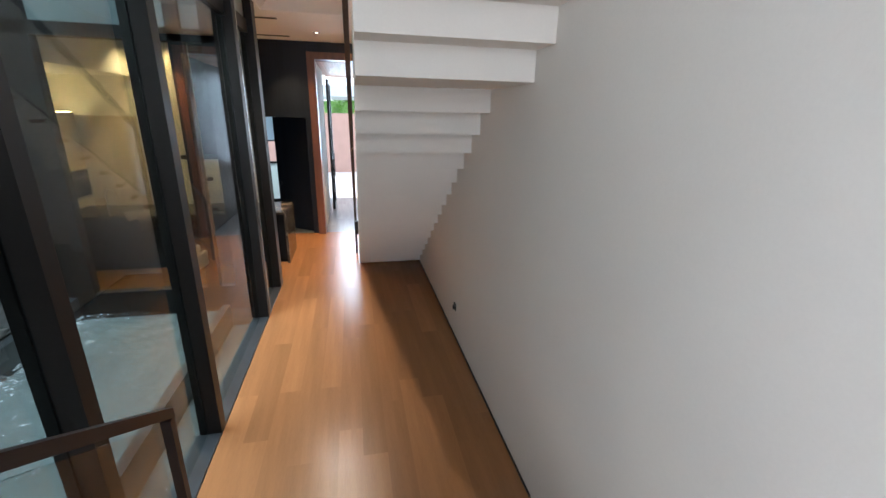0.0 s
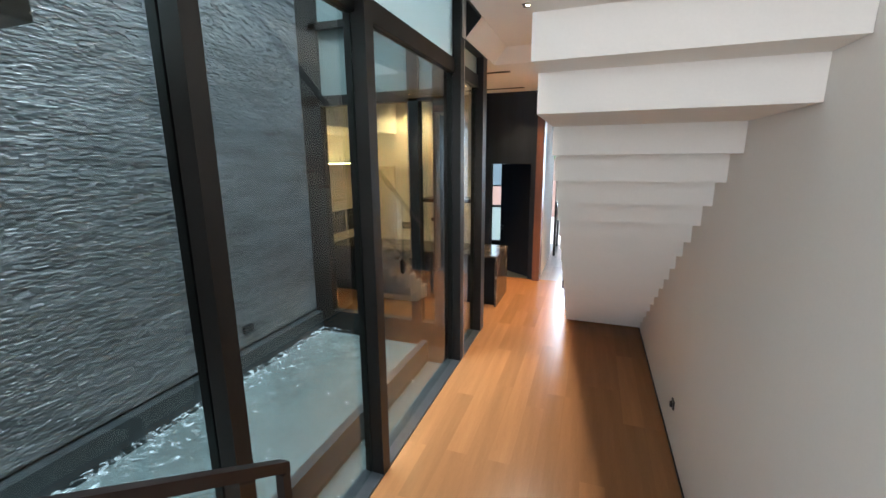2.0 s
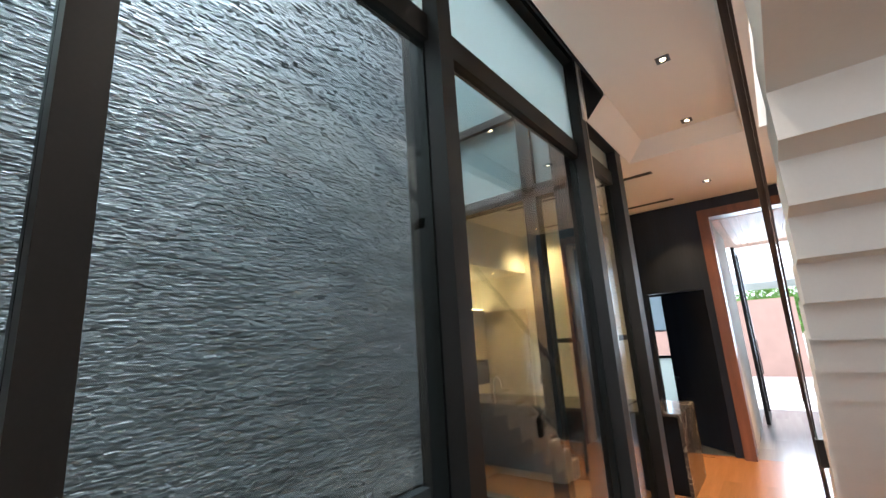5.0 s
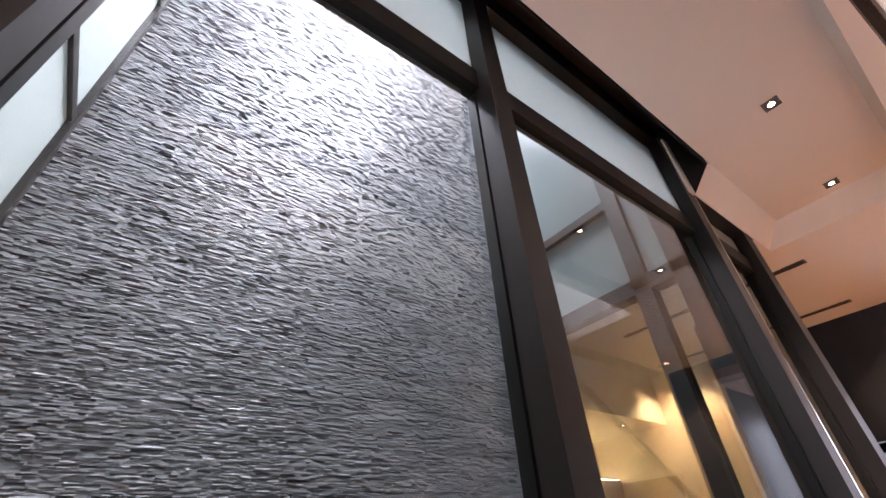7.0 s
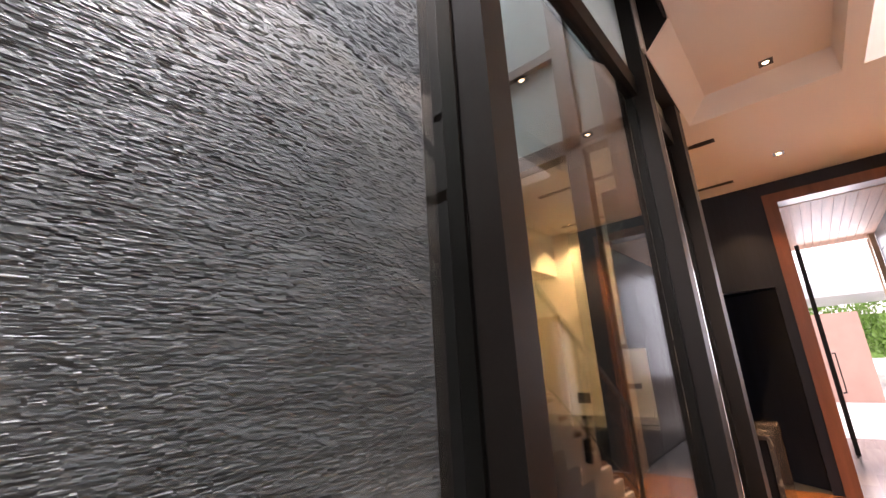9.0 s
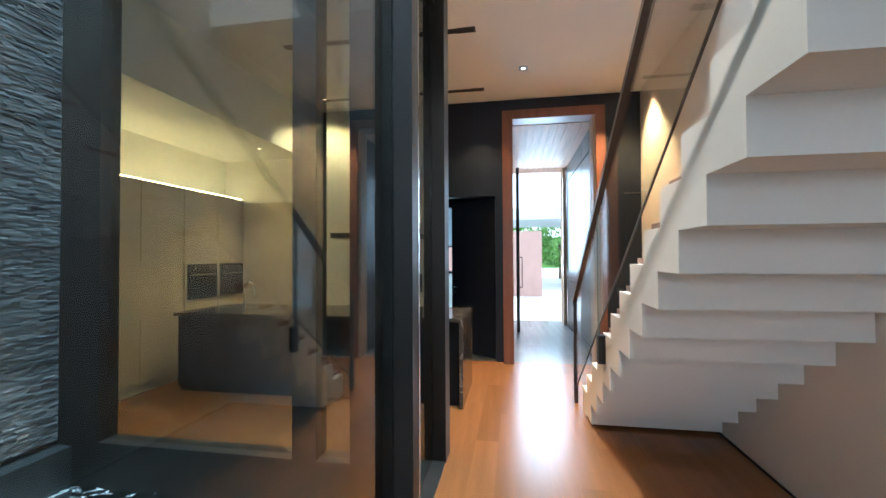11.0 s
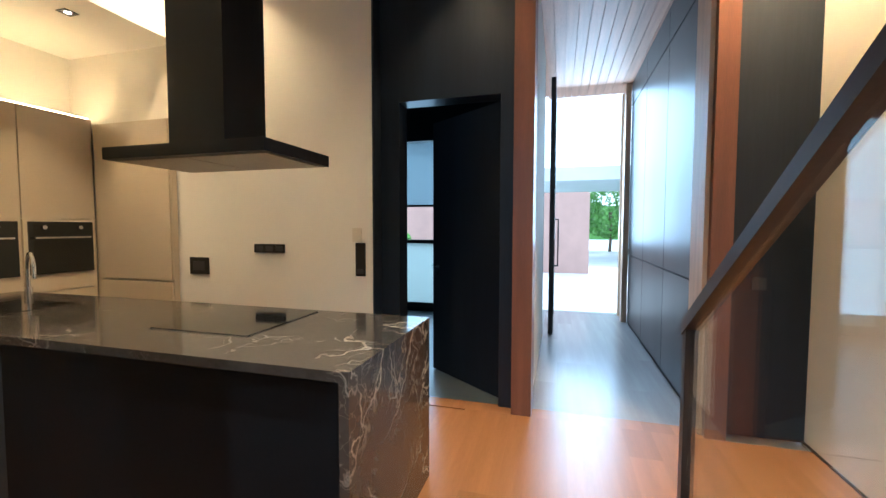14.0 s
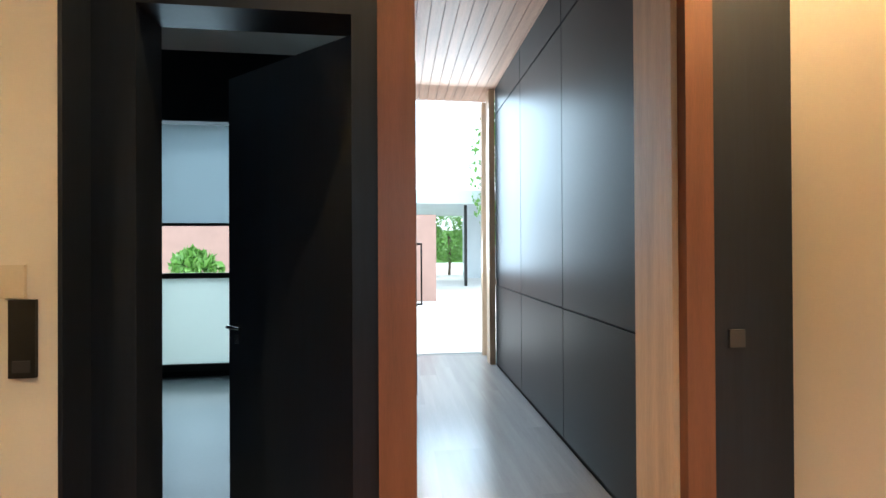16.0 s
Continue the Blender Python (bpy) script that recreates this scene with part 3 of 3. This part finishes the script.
# ---- hallway ----
structure(box("wall_hall_west", -0.08, 0.1, 10.262, 12.4, -0.02, 3.5, WALL), "pale plaster hallway wall", "wall")
hallw = structure(box("wall_hall_east", 1.285, 1.5, 10.28, 13.5, -0.02, 3.6, BLACK), "hallway wall lined with dark metal panels", "wall")
for ya, yb in ((10.285, 11.31), (11.32, 12.355), (12.365, 13.42)):
    box("panel", 1.268, 1.284, ya, yb, 0.03, 0.993, METALPANEL, 0.002, hallw)
    box("panel", 1.268, 1.284, ya, yb, 1.007, 3.12, METALPANEL, 0.002, hallw)
    box("panel", 1.266, 1.284, ya, yb, 3.135, 3.458, METALPANEL, 0.002, hallw)
tagged(box("door_lock", 1.245, 1.268, 13.3, 13.36, 1.01, 1.09, STEEL, 0.004), "small steel lock on the metal panel", "lock")
bm = bmesh.new()
x = 0.1
while x < 1.27:
    add_box(bm, x + 0.003, min(1.275, x + 0.112), 10.26, 13.9, 3.462, 3.5)
    x += 0.115
add_box(bm, -0.1, 1.5, 10.26, 13.9, 3.501, 3.7)
structure(mesh_object("ceiling_hall", bm, CEILWOOD, 0.0), "pale timber board ceiling of the hallway", "ceiling")
fd = empty("door_2", "dark framed glass front door standing open", "door", kind="structure")
boxes("frame", [(0.17, 0.23, 12.42, 12.5, 0.01, 3.3), (0.17, 0.23, 13.3, 13.38, 0.01, 3.3), (0.17, 0.23, 12.5, 13.3, 3.22, 3.3), (0.17, 0.23, 12.5, 13.3, 0.01, 0.09)], BRONZE, 0.004, fd)
p = box("pane", 0.196, 0.204, 12.49, 13.31, 0.08, 3.23, GLASS, 0, fd)
p.visible_shadow = False
tube("pull_handle", [(0.235, 12.46, 0.9), (0.28, 12.46, 0.9), (0.28, 12.46, 1.5), (0.235, 12.46, 1.5)], 0.012, BRONZE, fd)
structure(boxes("trim_entrance", [(1.19, 1.265, 13.44, 13.6, 0, 3.46), (1.2, 1.265, 13.9, 14.0, 0, 3.46)], PALEWOOD, 0.004), "pale timber posts at the entrance", "frame")

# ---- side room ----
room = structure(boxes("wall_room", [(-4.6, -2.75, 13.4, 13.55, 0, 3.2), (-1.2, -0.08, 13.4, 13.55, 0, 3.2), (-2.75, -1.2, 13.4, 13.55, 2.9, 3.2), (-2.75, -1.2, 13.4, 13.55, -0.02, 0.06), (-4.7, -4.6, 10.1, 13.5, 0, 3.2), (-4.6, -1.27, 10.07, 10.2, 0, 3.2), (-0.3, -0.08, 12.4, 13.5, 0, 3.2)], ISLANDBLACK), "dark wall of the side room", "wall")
structure(box("ceiling_room", -4.6, -0.1, 10.24, 13.5, 3.0, 3.2, CEIL), "white ceiling of the side room", "ceiling")
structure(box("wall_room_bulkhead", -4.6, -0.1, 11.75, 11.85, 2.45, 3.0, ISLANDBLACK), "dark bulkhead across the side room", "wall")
rw = empty("window_room", "room window with blind and frosted lower pane", "window", kind="structure")
boxes("frame", [(-2.75, -1.2, 13.39, 13.46, 1.13, 1.19), (-2.75, -1.2, 13.39, 13.46, 0.06, 0.14), (-2.75, -2.7, 13.41, 13.46, 0.14, 2.9), (-1.25, -1.2, 13.41, 13.46, 0.14, 2.9)], BRONZE, 0.003, rw)
box("frosted_pane", -2.7, -1.25, 13.42, 13.428, 0.14, 1.13, FROST, 0, rw)
blind = empty("roller_blind", "grey blue roller blind half lowered in the window", "blind")
box("fabric", -2.72, -1.23, 13.372, 13.375, 1.76, 2.92, BLIND, 0, blind)
box("bottom_bar", -2.72, -1.23, 13.364, 13.382, 1.73, 1.765, BRONZE, 0.002, blind)

# ---- kitchen things ----
isl = empty("kitchen_island", "dark veined marble kitchen island with black base", "island")
boxes("marble_top", [(-3.7, -0.385, 8.15, 9.06, 0.862, 0.9), (-0.423, -0.385, 8.15, 9.06, 0.0, 0.8615)], MARBLE, 0.002, isl)
boxes("base", [(-3.68, -0.43, 8.2, 9.03, 0.06, 0.86), (-3.68, -0.43, 8.24, 9.0, 0.0, 0.06)], ISLANDBLACK, 0.002, isl)
hob = empty("hob", "black glass induction hob set in the marble", "hob")
box("glass_top", -1.62, -1.055, 8.44, 9.01, 0.9005, 0.906, OVENBLACK, 0.002, hob)
box("edge_trim", -1.626, -1.049, 8.434, 9.016, 0.9, 0.9035, STEEL, 0.001, hob)
hood = empty("range_hood", "black island range hood with tall chimney", "hood")
box("canopy", -1.95, -0.975, 8.48, 9.02, 1.74, 1.8, HOODBLACK, 0.003, hood)
boxes("filter", [(-1.92, -1.47, 8.52, 8.98, 1.734, 1.739), (-1.46, -1.0, 8.52, 8.98, 1.734, 1.739)], HOODGREY, 0.001, hood)
boxes("lower_chimney", [(-1.65, -1.3, 8.6, 8.9, 1.8, 2.8)], HOODBLACK, 0.003, hood)
box("upper_chimney", -1.64, -1.31, 8.61, 8.89, 2.8, 3.79, HOODBLACK, 0.003, hood)
sink = empty("sink", "dark undermount sink in the marble island", "sink")
boxes("bowl", [(-3.2, -2.72, 8.45, 8.82, 0.9003, 0.903)], OVENBLACK, 0.0, sink)
tap = empty("kitchen_tap", "curved steel kitchen tap on the island", "tap")
arc = [(-3.36, 8.93, 0.9), (-3.36, 8.93, 1.08)] + [(-3.36 + 0.0, 8.93 - 0.12 + 0.12 * math.cos(a), 1.08 + 0.13 * math.sin(a)) for a in (0.3, 0.8, 1.3, 1.8, 2.3, 2.8, 3.1)] + [(-3.36, 8.69, 1.04)]
arc = [(-3.36 + (8.93 - b) * 0.8, 8.93 - (8.93 - b) * 0.3, c) for a, b, c in arc]
tube("spout", arc, 0.013, STEEL, tap)
tube("base", [(-3.36, 8.93, 0.9), (-3.36, 8.93, 0.96)], 0.024, STEEL, tap)
cab = empty("tall_cabinet", "beige satin tall kitchen cabinets with built-in oven", "cabinet")
boxes("body", [(-4.4, -4.05, 6.8, 9.86, 0, 2.42), (-4.05, -3.1, 9.87, 9.925, 0, 2.37)], CABINET, 0.003, cab)
for ya, yb in ((6.8, 7.4), (7.41, 8.04), (8.05, 8.66), (8.67, 9.27), (9.28, 9.84)):
    box("door", -4.05, -4.03, ya, yb, 1.47, 2.41, CABINET, 0.002, cab)
    box("door", -4.05, -4.03, ya, yb, 0.1, 0.82, CABINET, 0.002, cab)
box("door", -4.02, -3.11, 9.85, 9.868, 0.91, 2.37, CABINET, 0.002, cab)
box("door", -4.02, -3.11, 9.85, 9.868, 0.08, 0.885, CABINET, 0.002, cab)
for ya, yb in ((9.28, 9.83), (8.68, 9.26)):
    ov = empty("oven", "black glass built-in oven with steel handle", "oven", "built-in ovens")
    box("body", -4.05, -4.025, ya, yb, 0.83, 1.46, CABINET, 0.002, ov)
    box("glass_front", -4.025, -4.012, ya + 0.03, yb - 0.02, 0.98, 1.44, OVENBLACK, 0.002, ov)
    tube("handle", [(-3.985, ya + 0.06, 1.3), (-3.985, yb - 0.06, 1.3)], 0.009, STEEL, ov)
    for q in (0.14, 0.42):
        tube("knob", [(-4.012, ya + q, 1.39), (-3.995, ya + q, 1.39)], 0.018, STEEL, ov)
tagged(box("led_strip", -4.1, -4.075, 6.8, 9.85, 2.421, 2.432, LEDGLOW), "warm glowing light strip on the cabinets", "lamp")

# switches and sockets
def plate(name, x0, x1, z0, z1, label, category, mat=PLASTIC, y=9.93, marks=()):
    e = empty(name, label, category)
    box("plate", x0, x1, y - 0.012, y, z0, z1, mat, 0.003, e)
    for a, b, c, d in marks:
        box("insert", a, b, y - 0.016, y - 0.012, c, d, GREYPLASTIC, 0.001, e)
    return e


plate("wall_switch", -2.97, -2.76, 0.965, 1.12, "black square switch plate on the cream wall", "switch", marks=[(-2.93, -2.8, 1.0, 1.085)])
plate("wall_socket", -2.26, -1.955, 1.175, 1.25, "wide black socket strip on the cream wall", "socket", marks=[(-2.24, -2.17, 1.19, 1.235), (-2.14, -2.07, 1.19, 1.235), (-2.04, -1.97, 1.19, 1.235)])
plate("intercom", -1.285, -1.2, 1.0, 1.27, "black intercom handset on the cream wall", "intercom", marks=[(-1.27, -1.215, 1.02, 1.06)])
plate("control_plate", -1.31, -1.235, 1.275, 1.39, "ivory plastic control plate above the intercom", "switch", WHITEPLASTIC)
plate("light_switch", 1.525, 1.6, 0.99, 1.07, "grey switch plate on dark veneer", "switch", GREYPLASTIC, y=10.06)
ws = empty("wall_socket", "small black socket on the white wall", "socket")
box("plate", XR - 0.012, XR, 5.21, 5.29, 0.33, 0.41, PLASTIC, 0.003, ws)
box("insert", XR - 0.03, XR - 0.012, 5.23, 5.27, 0.345, 0.385, PLASTIC, 0.004, ws)
cs = empty("wall_outlet", "small dark box on the water wall", "socket")
box("plate", XW, XW + 0.04, 4.7, 4.82, 0.65, 0.73, PLASTIC, 0.003, cs)

# downlights
def downlight(x, y, z, power, twin=False, degrees=80, color=(1, 0.6, 0.25)):
    e = empty("downlight", "small recessed warm ceiling downlight", "lamp", "ceiling downlights")
    offs = (-0.042, 0.042) if twin else (0,)
    wx = 0.095 if twin else 0.05
    frame_bars = [(x - wx, x + wx, y - 0.05, y - 0.034, z - 0.006, z - 0.001), (x - wx, x + wx, y + 0.034, y + 0.05, z - 0.006, z - 0.001),
                  (x - wx, x - wx + 0.014, y - 0.034, y + 0.034, z - 0.006, z - 0.001), (x + wx - 0.014, x + wx, y - 0.034, y + 0.034, z - 0.006, z - 0.001)]
    boxes("rim", frame_bars, GREYPLASTIC, 0, e)
    box("baffle", x - wx + 0.014, x + wx - 0.014, y - 0.034, y + 0.034, z - 0.003, z - 0.001, PLASTIC, 0, e)
    for o in offs:
        bm = bmesh.new()
        bm.faces.new([bm.verts.new((x + o + 0.022 * math.cos(a * math.pi / 8), y + 0.022 * math.sin(a * math.pi / 8), z - 0.005)) for a in range(16)])
        mesh_object("lens", bm, LAMPGLOW, 0, e)
    spot("downlight_beam", x, y, z - 0.02, power, degrees, color)


downlight(0.33, 6.03, 3.99, 150, False, 100, (1, 0.84, 0.66))
downlight(0.3, 7.34, 3.99, 150, False, 100, (1, 0.84, 0.66))
# unseen downlight, added to brighten the lower wall
downlight(0.33, 3.35, 3.99, 20, False, 100, (1, 0.84, 0.66))
downlight(0.25, 9.06, 3.79, 25)
downlight(-0.33, 8.1, 3.79, 30, True)
downlight(-0.35, 9.6, 3.79, 60, True)
downlight(-2.6, 9.6, 3.79, 100, True, 110)
downlight(-2.2, 8.1, 3.79, 88, True, 110)
downlight(-3.38, 9.27, 3.05, 40)
downlight(1.58, 9.55, 3.79, 260, False, 84, (1, 0.57, 0.22))
structure(boxes("slot", [(-2.7, -0.28, 9.56, 9.64, 3.783, 3.7895), (-2.3, -0.26, 8.06, 8.14, 3.783, 3.7895)], BLACK), "black recessed light slots in the ceiling", "trim")

# ---- outside ----
structure(box("ground", -300, 300, 14.2, 400, -0.35, -0.05, CONCRETE), "pale paved forecourt reaching into the distance", "ground")
structure(box("ground_garden", -300, 300, -300, -2.8, -0.35, -0.06, CONCRETE), "plain ground behind the house", "ground")
pl = empty("garden_wall", "pink rendered boundary wall block", "wall")
box("block", -14, 1.18, 20.5, 20.75, -0.05, 2.5, PINK, 0.01, pl)
cp = empty("carport", "pale flat canopy on dark posts", "carport")
boxes("roof", [(-6, 9, 25, 31, 3.35, 3.9)], ROOFGREY, 0.03, cp)
for x in (-5, 2.9, 8):
    box("post", x - 0.06, x + 0.06, 25.5, 25.62, -0.05, 3.35, BRONZE, 0, cp)
box("wall", 3.6, 9, 30.5, 30.8, -0.05, 3.35, ROOFGREY, 0, cp)


def tree(x, y, h, spread, n, seed, name="tree"):
    r = random.Random(seed)
    e = empty(name, "leafy green garden tree", "tree", "garden trees")
    e.location = (x, y, -0.05)
    tube("trunk", [(0, 0, 0), (0.05, 0.02, h * 0.3), (0.0, 0.1, h * 0.6)], 0.09, BARK, e)
    bm = bmesh.new()
    for i in range(n):
        a, b = r.uniform(0, 6.28), r.uniform(-1, 1)
        rad = spread * (0.35 + 0.65 * r.random() ** 0.5) * (0.8 + 0.3 * math.sin(3 * a + seed))
        c = Vector((rad * math.cos(a) * math.sqrt(1 - b * b), rad * math.sin(a) * math.sqrt(1 - b * b), h * 0.62 + b * h * 0.4))
        rot = Euler((r.uniform(0, 6), r.uniform(0, 6), r.uniform(0, 6))).to_matrix()
        s = r.uniform(0.07, 0.16)
        bm.faces.new([bm.verts.new(c + rot @ Vector(p) * s) for p in ((-1, 0, 0), (0, -0.5, 0.1), (1, 0, 0), (0, 0.5, 0.1))])
    tagged(mesh_object("leaves", bm, LEAF, 0, e), kind="stuff")
    return e


tree(3.2, 33.5, 4.0, 2.6, 2600, 1)
tree(6.5, 34.5, 4.5, 2.8, 2600, 2)
tree(0.5, 34.0, 3.6, 2.4, 2200, 3)
tree(4.3, 24.5, 7.5, 1.3, 1600, 5)
tree(-4.6, 18.3, 1.5, 0.6, 900, 6, "shrub")
structure(box("backdrop", -60, 60, 60, 60.5, -0.05, 4, LEAF), "distant green hedge line", "backdrop")

# ---- floor boards ----
floor = bpy.data.objects["floor"]
rng = random.Random(9)
lengths = {}


def board(x0, w, y0, y1, mat):
    n = round(y1 - y0, 2)
    key = (round(w, 3), n, mat.name)
    if key not in lengths:
        bm = bmesh.new()
        add_box(bm, 0.0, w, 0.0, n, -0.02, 0)
        me = bpy.data.meshes.new("board")
        bm.to_mesh(me)
        bm.free()
        me.materials.append(mat)
        lengths[key] = me
    ob = new("board", lengths[key])
    ob.location = (x0, y0, -0.001)
    ob.parent = floor


def lay(x0, x1, y0, y1, w, mat=OAK):
    n = max(1, round((x1 - x0) / w))
    w = (x1 - x0) / n
    for i in range(n):
        y = y0
        first = True
        while y < y1 - 0.02:
            step = rng.choice((1.5, 1.8, 2.1)) if not first else rng.choice((0.6, 0.9, 1.2, 1.5))
            first = False
            e = min(y1, y + step)
            if y1 - e < 0.3:
                e = y1
            board(x0 + i * w, w, y, e, mat)
            y = e


lay(XL, XR, 2.98, 9.95, 0.186)
lay(-4.02, XL, 6.12, 9.93, 0.186)
lay(0.1, 1.27, 10.1, 14.0, 0.195, GREYOAK)
lay(0.1, 1.27, 9.95, 10.1, 0.186)
lay(-1.13, -0.03, 9.95, 10.1, 0.186)
